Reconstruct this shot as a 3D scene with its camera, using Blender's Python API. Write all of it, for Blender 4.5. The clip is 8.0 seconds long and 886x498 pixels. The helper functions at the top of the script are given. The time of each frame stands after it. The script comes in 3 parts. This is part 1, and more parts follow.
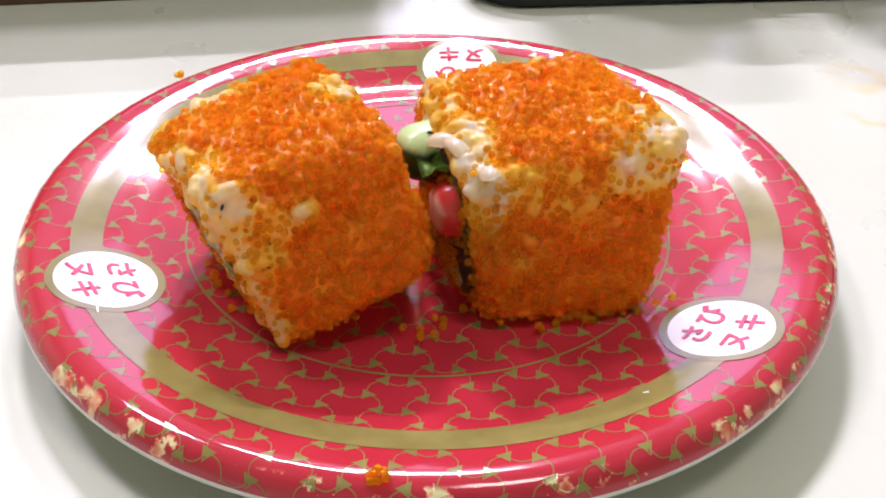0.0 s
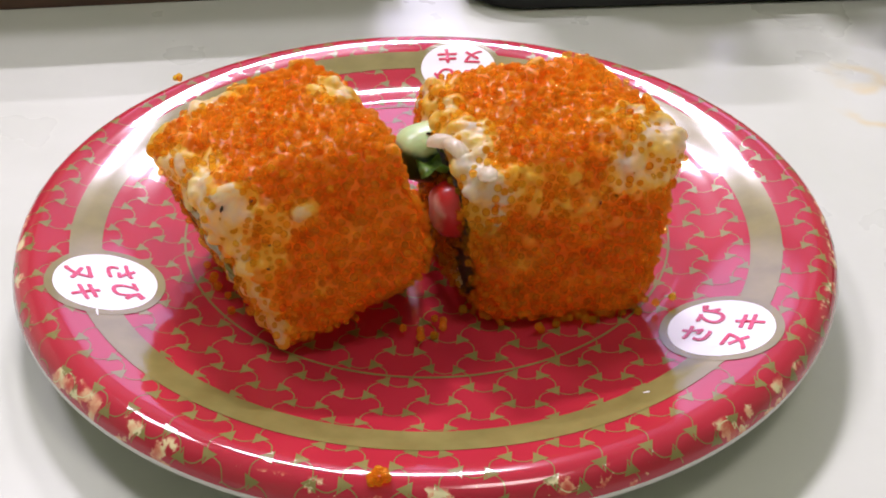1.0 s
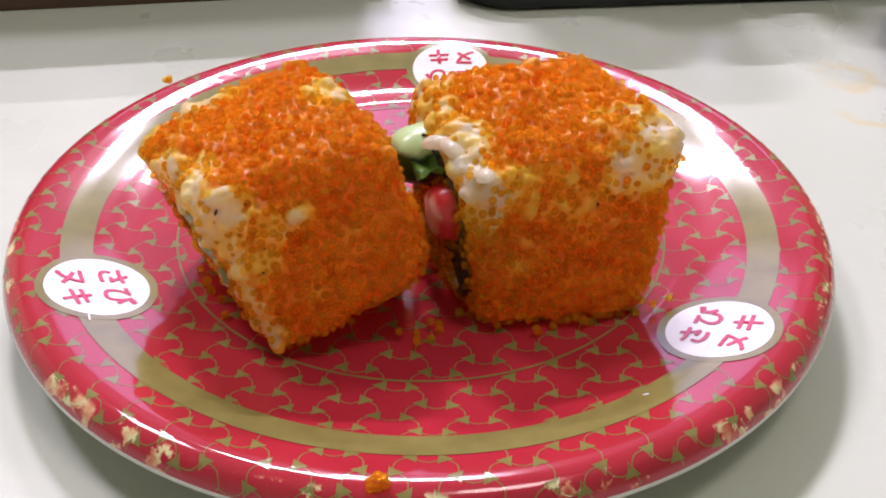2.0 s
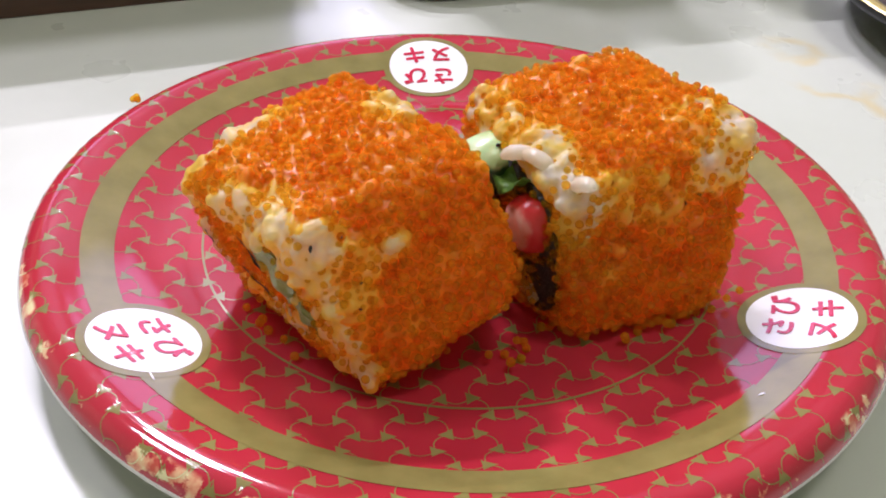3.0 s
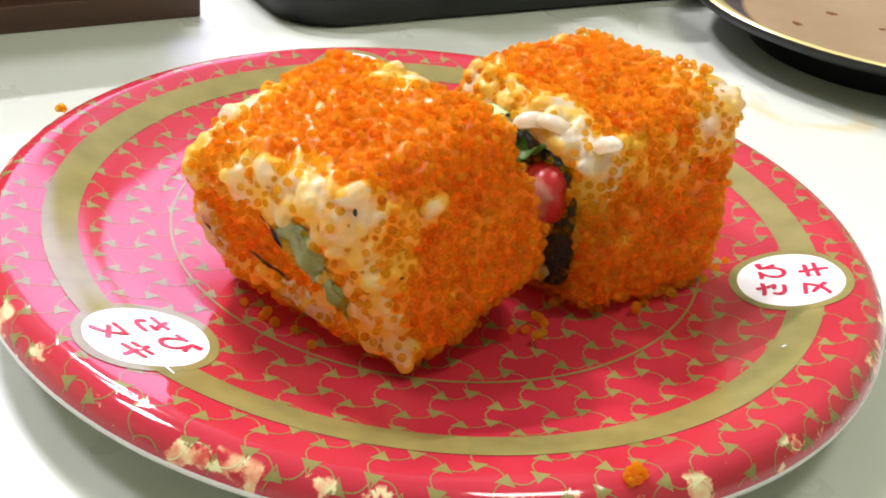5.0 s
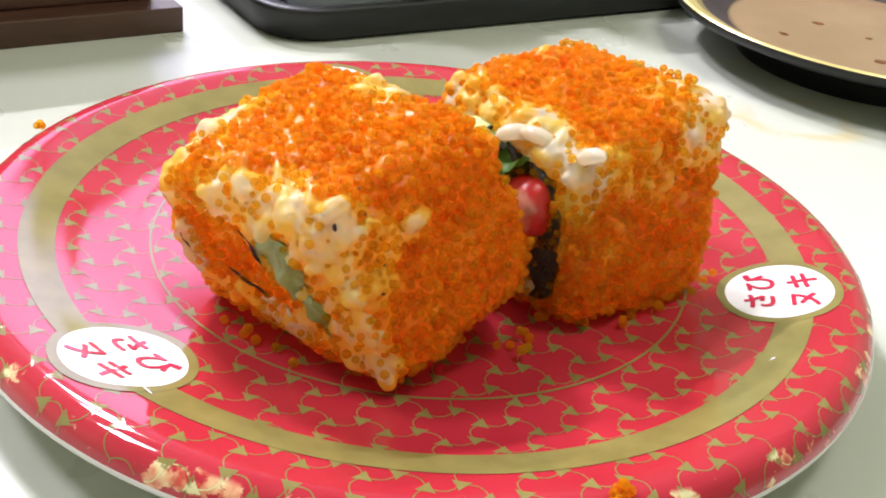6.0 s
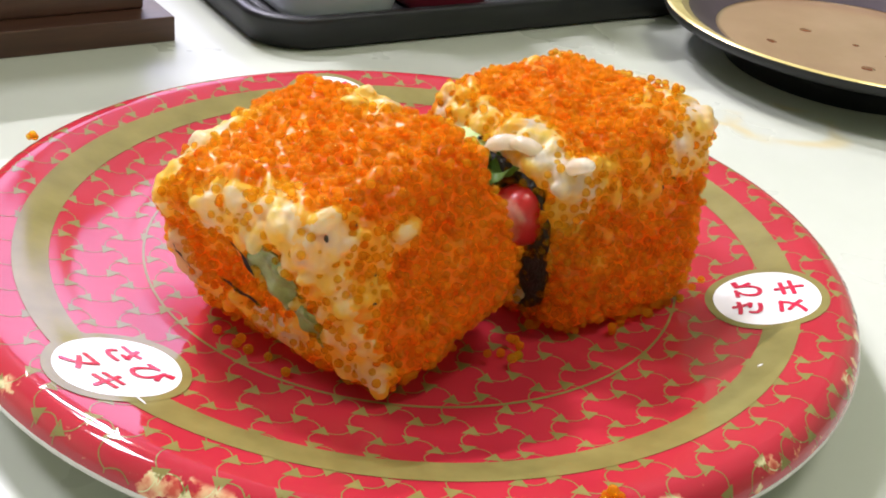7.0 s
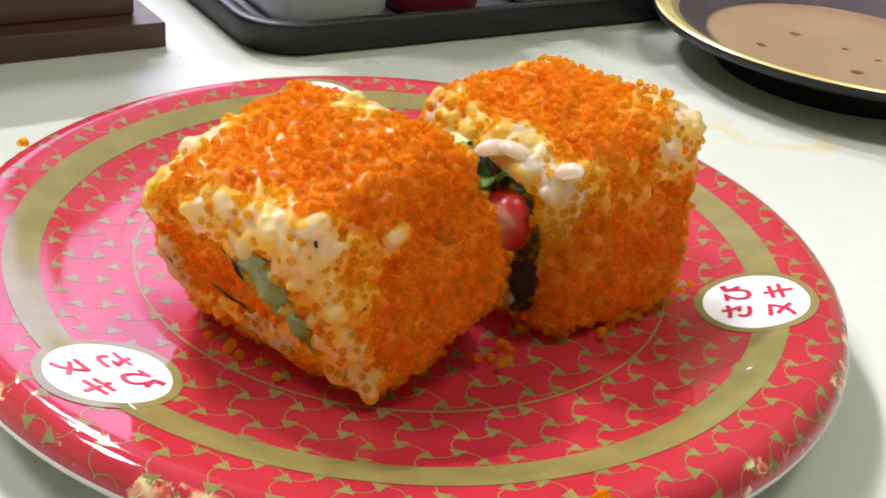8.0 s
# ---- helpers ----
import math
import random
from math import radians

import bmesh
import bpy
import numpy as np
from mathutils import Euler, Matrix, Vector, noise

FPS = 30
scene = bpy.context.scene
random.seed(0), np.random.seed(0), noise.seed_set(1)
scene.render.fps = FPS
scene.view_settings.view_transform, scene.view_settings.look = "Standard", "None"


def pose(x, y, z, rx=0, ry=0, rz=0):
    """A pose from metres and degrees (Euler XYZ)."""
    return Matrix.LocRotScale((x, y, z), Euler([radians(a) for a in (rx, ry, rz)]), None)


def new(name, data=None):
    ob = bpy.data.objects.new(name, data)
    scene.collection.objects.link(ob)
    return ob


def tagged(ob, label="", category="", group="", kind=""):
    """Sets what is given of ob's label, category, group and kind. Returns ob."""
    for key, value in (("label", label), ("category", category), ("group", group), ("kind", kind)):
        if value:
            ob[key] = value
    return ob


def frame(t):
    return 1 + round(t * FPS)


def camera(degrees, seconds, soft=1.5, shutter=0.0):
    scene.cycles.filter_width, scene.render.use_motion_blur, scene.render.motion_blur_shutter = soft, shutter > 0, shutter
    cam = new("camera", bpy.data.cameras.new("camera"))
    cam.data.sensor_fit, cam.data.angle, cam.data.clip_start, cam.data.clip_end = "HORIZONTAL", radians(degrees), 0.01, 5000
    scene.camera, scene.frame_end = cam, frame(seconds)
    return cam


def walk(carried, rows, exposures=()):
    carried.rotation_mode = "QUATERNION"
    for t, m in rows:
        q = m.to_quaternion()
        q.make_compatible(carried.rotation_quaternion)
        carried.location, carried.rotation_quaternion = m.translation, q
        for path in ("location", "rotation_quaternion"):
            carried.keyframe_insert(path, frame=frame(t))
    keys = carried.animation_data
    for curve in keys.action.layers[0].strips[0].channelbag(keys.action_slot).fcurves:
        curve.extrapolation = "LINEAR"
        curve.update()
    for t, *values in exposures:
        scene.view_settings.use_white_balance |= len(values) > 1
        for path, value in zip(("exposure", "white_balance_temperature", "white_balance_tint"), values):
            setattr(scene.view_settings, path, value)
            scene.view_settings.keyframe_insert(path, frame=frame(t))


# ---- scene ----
from mathutils import kdtree

cam = camera(42.93, 8.0, soft=1.9)
PATH = [
    (0.0, 0.01687, -0.17850, 0.12963, 4.464, -35.361, 0.909),
    (0.5, 0.01711, -0.17775, 0.13021, 4.539, -35.641, 0.738),
    (1.0, 0.01675, -0.17874, 0.12920, 4.393, -35.162, 0.671),
    (2.3, 0.01267, -0.17594, 0.12846, 2.389, -35.107, 1.110),
    (2.5, 0.00413, -0.17099, 0.13042, -1.119, -35.430, 1.730),
    (2.9, -0.02462, -0.16493, 0.12750, -8.081, -35.833, 3.010),
    (3.0, -0.02993, -0.16390, 0.12593, -9.358, -35.790, 3.207),
    (3.5, -0.05325, -0.16109, 0.11660, -16.924, -33.399, 5.872),
    (4.0, -0.06522, -0.16095, 0.10868, -20.890, -31.422, 6.730),
    (4.2, -0.06718, -0.16110, 0.10534, -21.635, -31.056, 7.090),
    (5.5, -0.06378, -0.15877, 0.10468, -22.892, -29.672, 6.729),
    (6.0, -0.06322, -0.15830, 0.10399, -23.038, -29.369, 6.610),
    (6.5, -0.06390, -0.15930, 0.10547, -23.316, -29.293, 6.599),
    (7.0, -0.06352, -0.15933, 0.10546, -23.461, -29.102, 6.558),
    (7.5, -0.06272, -0.15979, 0.10650, -23.635, -28.962, 6.500),
    (8.0, -0.06321, -0.15987, 0.10591, -23.811, -28.867, 6.503),
]
# the camera brightens as it nears the leaning roll
EXPOSURES = [(0.0, 0.48, 6200, 27), (0.5, 0.35, 6200, 27), (1.0, 0.16, 6200, 27), (2.3, 0.16, 6200, 27), (2.5, 0.16, 6200, 27), (3.0, 0.24, 6050, 24), (3.5, 0.62, 6150, 17),
             (4.0, 0.58, 6200, 16), (5.5, 0.78, 6250, 16), (6.5, 0.63, 6250, 16), (8.0, 0.54, 6250, 16)]
walk(cam, [(t, pose(x, y, z, 90 + pitch, 0, yaw) @ pose(0, 0, 0, 0, 0, roll)) for t, x, y, z, yaw, pitch, roll in PATH], EXPOSURES)

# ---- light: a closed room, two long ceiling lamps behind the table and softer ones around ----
world = bpy.data.worlds.new("world")
scene.world = world
world.use_nodes = True
world.node_tree.nodes["Background"].inputs[0].default_value = (0.8, 0.9, 1.0, 1)
world.node_tree.nodes["Background"].inputs[1].default_value = 1.5


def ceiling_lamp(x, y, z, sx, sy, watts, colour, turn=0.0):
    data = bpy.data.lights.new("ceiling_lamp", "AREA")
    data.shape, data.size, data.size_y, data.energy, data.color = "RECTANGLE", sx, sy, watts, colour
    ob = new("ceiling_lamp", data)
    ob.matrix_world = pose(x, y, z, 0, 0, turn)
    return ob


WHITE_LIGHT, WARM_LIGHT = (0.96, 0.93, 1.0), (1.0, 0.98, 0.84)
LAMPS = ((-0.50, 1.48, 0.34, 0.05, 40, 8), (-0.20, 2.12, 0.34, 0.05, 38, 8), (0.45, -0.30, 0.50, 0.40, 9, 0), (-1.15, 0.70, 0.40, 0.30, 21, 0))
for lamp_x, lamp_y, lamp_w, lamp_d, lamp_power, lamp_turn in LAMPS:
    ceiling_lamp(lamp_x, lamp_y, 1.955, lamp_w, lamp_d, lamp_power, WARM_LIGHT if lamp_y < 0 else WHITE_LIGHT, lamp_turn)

# daylight through the window behind the table
daylight = bpy.data.lights.new("daylight", "AREA")
daylight.shape, daylight.size, daylight.size_y, daylight.energy, daylight.color = "RECTANGLE", 2.2, 0.94, 9.0, (0.55, 0.38, 1.0)
new("daylight", daylight).matrix_world = pose(-0.15, 2.97, 1.44, -90, 0, 0)


# ---- materials ----
def material(name, base=(0.5, 0.5, 0.5), rough=0.5, metal=0.0, coat=0.0):
    m = bpy.data.materials.new(name)
    m.use_nodes = True
    b = m.node_tree.nodes["Principled BSDF"]
    b.inputs["Base Color"].default_value = (*base, 1)
    b.inputs["Roughness"].default_value = rough
    b.inputs["Metallic"].default_value = metal
    b.inputs["Coat Weight"].default_value = coat
    b.inputs["Coat Roughness"].default_value = 0.04
    return m, m.node_tree, b


def node(tree, kind, **inputs):
    n = tree.nodes.new(kind)
    for key, value in inputs.items():
        n.inputs[key.replace("_", " ")].default_value = value
    return n


def object_coords(tree):
    return tree.nodes.new("ShaderNodeTexCoord").outputs["Object"]


def noise_tex(tree, coords, scale, detail=3.0, rough=0.5):
    n = node(tree, "ShaderNodeTexNoise", Scale=scale, Detail=detail, Roughness=rough)
    tree.links.new(coords, n.inputs["Vector"])
    return n.outputs["Fac"]


def ramp(tree, value, *stops):
    n = tree.nodes.new("ShaderNodeValToRGB")
    e = n.color_ramp.elements
    while len(e) < len(stops):
        e.new(0.5)
    for el, (p, c) in zip(e, stops):
        el.position = p
        el.color = (*c, 1) if len(c) == 3 else c
    tree.links.new(value, n.inputs["Fac"])
    return n.outputs["Color"]


def mix(tree, fac, a, b, blend="MIX"):
    n = tree.nodes.new("ShaderNodeMix")
    n.data_type, n.blend_type = "RGBA", blend
    for sock, val in ((n.inputs[0], fac), (n.inputs[6], a), (n.inputs[7], b)):
        if isinstance(val, (int, float)):
            sock.default_value = val
        elif isinstance(val, tuple):
            sock.default_value = (*val, 1)
        else:
            tree.links.new(val, sock)
    return n.outputs[2]


def maths(tree, op, a, b=0.0):
    n = tree.nodes.new("ShaderNodeMath")
    n.operation = op
    for sock, val in ((n.inputs[0], a), (n.inputs[1], b)):
        if isinstance(val, (int, float)):
            sock.default_value = val
        else:
            tree.links.new(val, sock)
    return n.outputs[0]


def bump(tree, bsdf, height, distance, strength=1.0):
    n = node(tree, "ShaderNodeBump", Strength=strength, Distance=distance)
    tree.links.new(height, n.inputs["Height"])
    tree.links.new(n.outputs["Normal"], bsdf.inputs["Normal"])


def island_random(tree):
    return tree.nodes.new("ShaderNodeNewGeometry").outputs["Random Per Island"]


def radius_of(tree, coords):
    s = tree.nodes.new("ShaderNodeSeparateXYZ")
    tree.links.new(coords, s.inputs[0])
    q = maths(tree, "ADD", maths(tree, "MULTIPLY", s.outputs[0], s.outputs[0]), maths(tree, "MULTIPLY", s.outputs[1], s.outputs[1]))
    return maths(tree, "SQRT", q), s.outputs[2]


def smooth_step(tree, value, low, high):
    n = tree.nodes.new("ShaderNodeMapRange")
    n.interpolation_type = "SMOOTHSTEP"
    tree.links.new(value, n.inputs[0])
    n.inputs[1].default_value, n.inputs[2].default_value = low, high
    return n.outputs[0]


def worn_rim(tree, coords, colour, worn):
    """Chipped print on the outer lip: blotches with edges of their own."""
    r, z = radius_of(tree, coords)
    chips = maths(tree, "ADD", noise_tex(tree, coords, 210, 4, 0.6), maths(tree, "MULTIPLY", noise_tex(tree, coords, 60, 2), 0.7))
    amount = maths(tree, "MULTIPLY", smooth_step(tree, chips, 0.90, 0.95), smooth_step(tree, maths(tree, "ADD", r, maths(tree, "MULTIPLY", noise_tex(tree, coords, 200, 2), 0.0016)), 0.0736, 0.0744))
    return mix(tree, amount, colour, worn)


def lacquer_material():
    m, t, b = material("red_lacquer", rough=0.09)
    c = object_coords(t)
    red = ramp(t, noise_tex(t, c, 60, 4), (0.3, (0.40, 0.022, 0.036)), (0.7, (0.465, 0.028, 0.045)))
    fine = noise_tex(t, c, 900, 2)
    red = mix(t, maths(t, "MULTIPLY", fine, 0.12), red, (0.34, 0.018, 0.026))
    worn = ramp(t, noise_tex(t, c, 330, 3), (0.38, (0.56, 0.09, 0.06)), (0.5, (0.74, 0.36, 0.20)), (0.62, (0.74, 0.64, 0.34)))
    t.links.new(worn_rim(t, c, red, worn), b.inputs["Base Color"])
    t.links.new(ramp(t, noise_tex(t, c, 40, 3), (0.35, (0.05,) * 3), (0.7, (0.11,) * 3)), b.inputs["Roughness"])
    bump(t, b, noise_tex(t, c, 500, 3), 0.00002, 0.3)
    return m


def gold_material():
    m, t, b = material("gold_print", rough=0.12)
    c = object_coords(t)
    gold = ramp(t, noise_tex(t, c, 160, 4), (0.3, (0.20, 0.170, 0.050)), (0.7, (0.26, 0.222, 0.070)))
    t.links.new(worn_rim(t, c, gold, (0.72, 0.66, 0.36)), b.inputs["Base Color"])
    return m


def plain_material(name, low, high, scale, rough, metal=0.0, coat=0.0, relief=0.0):
    """A surface of two close shades, with fine relief."""
    m, t, b = material(name, low, rough, metal, coat)
    c = object_coords(t)
    col = ramp(t, noise_tex(t, c, scale, 4, 0.6), (0.3, low), (0.7, high))
    fine = noise_tex(t, c, scale * 9, 2)
    t.links.new(mix(t, maths(t, "MULTIPLY", fine, 0.25), col, low), b.inputs["Base Color"])
    if relief:
        bump(t, b, noise_tex(t, c, scale * 6, 3), relief, 0.6)
    return m


def table_material():
    m, t, b = material("cream_laminate", rough=0.30)
    c = object_coords(t)
    base = ramp(t, noise_tex(t, c, 9, 5, 0.6), (0.3, (0.54, 0.57, 0.47)), (0.7, (0.62, 0.64, 0.55)))
    base = mix(t, maths(t, "MULTIPLY", noise_tex(t, c, 120, 4, 0.7), 0.25), base, (0.48, 0.51, 0.42))
    # a dried yellowish spill: two overlapping rings
    stain = None
    for x, y, rad, wide in ((0.102, 0.091, 0.007, 0.003), (0.106, 0.076, 0.012, 0.003), (0.124, 0.060, 0.014, 0.004)):
        mp = t.nodes.new("ShaderNodeMapping")
        mp.inputs["Location"].default_value = (-x, -y, 0)
        t.links.new(c, mp.inputs["Vector"])
        r, _ = radius_of(t, mp.outputs[0])
        wob = maths(t, "ADD", r, maths(t, "MULTIPLY", maths(t, "SUBTRACT", noise_tex(t, c, 70, 3), 0.5), 0.012))
        d = maths(t, "ABSOLUTE", maths(t, "SUBTRACT", wob, rad))
        ring = maths(t, "SUBTRACT", 1.0, smooth_step(t, d, 0.0, wide))
        stain = ring if stain is None else maths(t, "MAXIMUM", stain, ring)
    stain = maths(t, "MULTIPLY", stain, smooth_step(t, noise_tex(t, c, 45, 3), 0.42, 0.62))
    base = mix(t, maths(t, "MULTIPLY", stain, 0.55), base, (0.62, 0.48, 0.18))
    t.links.new(base, b.inputs["Base Color"])
    t.links.new(ramp(t, noise_tex(t, c, 25, 4), (0.3, (0.24,) * 3), (0.7, (0.38,) * 3)), b.inputs["Roughness"])
    bump(t, b, noise_tex(t, c, 700, 2), 0.00004, 0.3)
    return m


def see_through(tree, bsdf, colour, share):
    """Lets that share of the light soak through to the other side."""
    soft = tree.nodes.new("ShaderNodeBsdfTranslucent")
    tree.links.new(colour, soft.inputs["Color"])
    both = tree.nodes.new("ShaderNodeMixShader")
    both.inputs[0].default_value = share
    tree.links.new(bsdf.outputs[0], both.inputs[1])
    tree.links.new(soft.outputs[0], both.inputs[2])
    tree.links.new(both.outputs[0], tree.nodes["Material Output"].inputs["Surface"])


def roe_material():
    """Wet jelly eggs: amber balls that bend and soak up light, a little cloudy, with shiny skins."""
    m, t, b = material("orange_roe", rough=0.10)
    rnd = island_random(t)
    cloudy = ramp(t, rnd, (0.0, (1.0, 0.40, 0.008)), (0.5, (1.0, 0.50, 0.012)), (0.85, (1.0, 0.60, 0.018)), (1.0, (1.0, 0.30, 0.006)))
    t.links.new(cloudy, b.inputs["Base Color"])
    b.inputs["IOR"].default_value = 1.36
    see_through(t, b, cloudy, 0.55)
    soaked = t.nodes["Material Output"].inputs["Surface"].links[0].from_socket
    bent = node(t, "ShaderNodeBsdfGlass", Roughness=0.03, IOR=1.28)
    t.links.new(ramp(t, rnd, (0.0, (1.0, 0.82, 0.28)), (0.6, (1.0, 0.90, 0.40)), (1.0, (1.0, 0.72, 0.18))), bent.inputs["Color"])
    straight = t.nodes.new("ShaderNodeBsdfTransparent")
    t.links.new(ramp(t, rnd, (0.0, (1.0, 0.86, 0.28)), (0.6, (1.0, 0.93, 0.42)), (1.0, (1.0, 0.74, 0.16))), straight.inputs["Color"])
    jelly = t.nodes.new("ShaderNodeMixShader")
    jelly.inputs[0].default_value = 0.62
    t.links.new(straight.outputs[0], jelly.inputs[1])
    t.links.new(bent.outputs[0], jelly.inputs[2])
    whole = t.nodes.new("ShaderNodeMixShader")
    whole.inputs[0].default_value = 0.74
    t.links.new(soaked, whole.inputs[1])
    t.links.new(jelly.outputs[0], whole.inputs[2])
    t.links.new(whole.outputs[0], t.nodes["Material Output"].inputs["Surface"])
    return m


def rice_material(name, pale, stained, share):
    """Soft rice that light soaks into, stained by roe in blotches."""
    m, t, b = material(name, pale, 0.20)
    c = object_coords(t)
    grain = ramp(t, noise_tex(t, c, 240, 3), (0.3, tuple(0.92 * v for v in pale)), (0.65, pale))
    blotch = ramp(t, noise_tex(t, c, 130, 3), (share - 0.10, stained), (share + 0.10, pale))
    col = mix(t, 0.75, grain, blotch)
    t.links.new(col, b.inputs["Base Color"])
    bump(t, b, noise_tex(t, c, 420, 2, 0.5), 0.00010, 0.5)
    see_through(t, b, col, 0.55)
    return m


def body_material():
    """Packed rice: pale where no roe sticks, stained orange under the roe."""
    m, t, b = material("stained_rice", rough=0.34)
    c = object_coords(t)
    stain = t.nodes.new("ShaderNodeAttribute")
    stain.attribute_name = "stain"
    pale = ramp(t, noise_tex(t, c, 170, 3), (0.40, (0.92, 0.90, 0.74)), (0.50, (1.0, 0.90, 0.46)), (0.60, (1.0, 0.80, 0.14)))
    deep = ramp(t, noise_tex(t, c, 130, 3), (0.4, (0.94, 0.28, 0.005)), (0.6, (0.99, 0.40, 0.012)))
    share = maths(t, "ADD", stain.outputs["Fac"], maths(t, "MULTIPLY", maths(t, "SUBTRACT", noise_tex(t, c, 260, 3), 0.5), 0.5))
    amber = mix(t, smooth_step(t, share, 0.16, 0.50), pale, (1.0, 0.68, 0.06))
    col = mix(t, smooth_step(t, share, 0.46, 0.86), amber, deep)
    t.links.new(col, b.inputs["Base Color"])
    bump(t, b, noise_tex(t, c, 420, 2, 0.5), 0.00010, 0.5)
    see_through(t, b, col, 0.55)
    return m


def wood_material():
    m, t, b = material("dark_stained_wood", rough=0.42, coat=0.15)
    c = object_coords(t)
    mp = t.nodes.new("ShaderNodeMapping")
    mp.inputs["Scale"].default_value = (6, 60, 60)
    t.links.new(c, mp.inputs["Vector"])
    g = node(t, "ShaderNodeTexNoise", Scale=3.0, Detail=6.0, Roughness=0.6)
    t.links.new(mp.outputs[0], g.inputs["Vector"])
    t.links.new(ramp(t, g.outputs["Fac"], (0.3, (0.050, 0.020, 0.012)), (0.7, (0.105, 0.045, 0.025))), b.inputs["Base Color"])
    bump(t, b, g.outputs["Fac"], 0.0002, 0.4)
    return m


def stick_material(name, pale, strong, axis, start, end):
    """A food stick whose colour turns from one side to the other."""
    m, t, b = material(name, strong, 0.30)
    s = t.nodes.new("ShaderNodeSeparateXYZ")
    c = object_coords(t)
    t.links.new(c, s.inputs[0])
    v = maths(t, "ADD", s.outputs[axis], maths(t, "MULTIPLY", maths(t, "SUBTRACT", noise_tex(t, c, 400, 3), 0.5), 0.002))
    t.links.new(mix(t, smooth_step(t, v, start, end), pale, strong), b.inputs["Base Color"])
    b.inputs["Subsurface Weight"].default_value = 0.3
    b.inputs["Subsurface Scale"].default_value = 0.0005
    bump(t, b, noise_tex(t, c, 700, 3), 0.0001, 0.4)
    return m


LACQUER = lacquer_material()
GOLD = gold_material()
PLATE_BACK = plain_material("pale_plate_back", (0.62, 0.58, 0.56), (0.72, 0.69, 0.66), 60, 0.35)
LABEL_WHITE = plain_material("white_print", (0.84, 0.82, 0.80), (0.88, 0.87, 0.85), 90, 0.10)
INK = plain_material("crimson_ink", (0.52, 0.015, 0.05), (0.62, 0.03, 0.08), 500, 0.15)
TABLE = table_material()
ROE = roe_material()
RICE = rice_material("cooked_rice", (0.96, 0.89, 0.72), (1.0, 0.76, 0.24), 0.50)
WHITE_RICE = rice_material("white_rice", (0.90, 0.86, 0.78), (0.97, 0.84, 0.55), 0.42)
STAINED_RICE = body_material()
NORI = plain_material("black_seaweed", (0.005, 0.006, 0.004), (0.014, 0.016, 0.009), 300, 0.42, relief=0.0008)
WOOD = wood_material()
BLACK_PLASTIC = plain_material("black_plastic", (0.004, 0.004, 0.005), (0.008, 0.008, 0.010), 40, 0.5)
PALE_POT = plain_material("pale_plastic", (0.55, 0.58, 0.66), (0.66, 0.69, 0.74), 30, 0.3)
MAROON_POT = plain_material("maroon_plastic", (0.20, 0.012, 0.03), (0.28, 0.02, 0.045), 30, 0.3)
WALL = plain_material("wall_paint", (0.50, 0.57, 0.37), (0.56, 0.62, 0.42), 3, 0.8)
CEILING = plain_material("ceiling_paint", (0.78, 0.78, 0.76), (0.82, 0.82, 0.80), 3, 0.9)
FLOOR = plain_material("floor_tile", (0.22, 0.20, 0.17), (0.30, 0.27, 0.23), 4, 0.5)
CUCUMBER = stick_material("cucumber", (0.44, 0.58, 0.26), (0.012, 0.05, 0.012), 2, 0.0030, 0.0016)
CRAB = stick_material("crab_stick", (0.66, 0.38, 0.30), (0.52, 0.022, 0.020), 0, -0.0084, -0.0069)
LETTUCE = plain_material("lettuce", (0.10, 0.22, 0.025), (0.22, 0.38, 0.06), 300, 0.35, relief=0.0002)
AVOCADO = plain_material("avocado", (0.15, 0.20, 0.05), (0.36, 0.42, 0.15), 330, 0.35, relief=0.0002)
TAN = plain_material("tan_gold_lacquer", (0.25, 0.15, 0.075), (0.32, 0.20, 0.11), 50, 0.34, coat=0.4)
BRIGHT_GOLD = plain_material("bright_gold", (0.72, 0.56, 0.20), (0.80, 0.66, 0.28), 200, 0.25, metal=0.25)
DARK_RING = plain_material("dark_purple_lacquer", (0.035, 0.022, 0.028), (0.060, 0.038, 0.045), 60, 0.6)
GOLD_BROWN = plain_material("brownish_gold_lacquer", (0.28, 0.21, 0.08), (0.38, 0.30, 0.13), 60, 0.42, metal=0.3)
SAUCE = plain_material("soy_sauce", (0.10, 0.03, 0.012), (0.20, 0.07, 0.03), 300, 0.12)


# ---- building helpers ----
def part(name, bm, mat, parent=None, label="", smooth=True):
    me = bpy.data.meshes.new(name)
    bm.to_mesh(me)
    bm.free()
    for p in me.polygons:
        p.use_smooth = smooth
    for one in mat if isinstance(mat, (list, tuple)) else [mat]:
        me.materials.append(one)
    ob = new(name, me)
    ob.parent = parent
    if label:
        ob["label"] = label
    return ob


def lathe(profile, steps=128):
    """A turned body from (radius, height) pairs."""
    bm = bmesh.new()
    rings = []
    for r, z in profile:
        if r < 1e-6:
            rings.append([bm.verts.new((0, 0, z))])
        else:
            rings.append([bm.verts.new((r * math.cos(2 * math.pi * i / steps), r * math.sin(2 * math.pi * i / steps), z)) for i in range(steps)])
    for a, b in zip(rings, rings[1:]):
        for i in range(steps):
            j = (i + 1) % steps
            if len(a) == 1:
                bm.faces.new((a[0], b[i], b[j]))
            elif len(b) == 1:
                bm.faces.new((a[i], b[0], a[j]))
            else:
                bm.faces.new((a[i], b[i], b[j], a[j]))
    bmesh.ops.recalc_face_normals(bm, faces=bm.faces)
    return bm


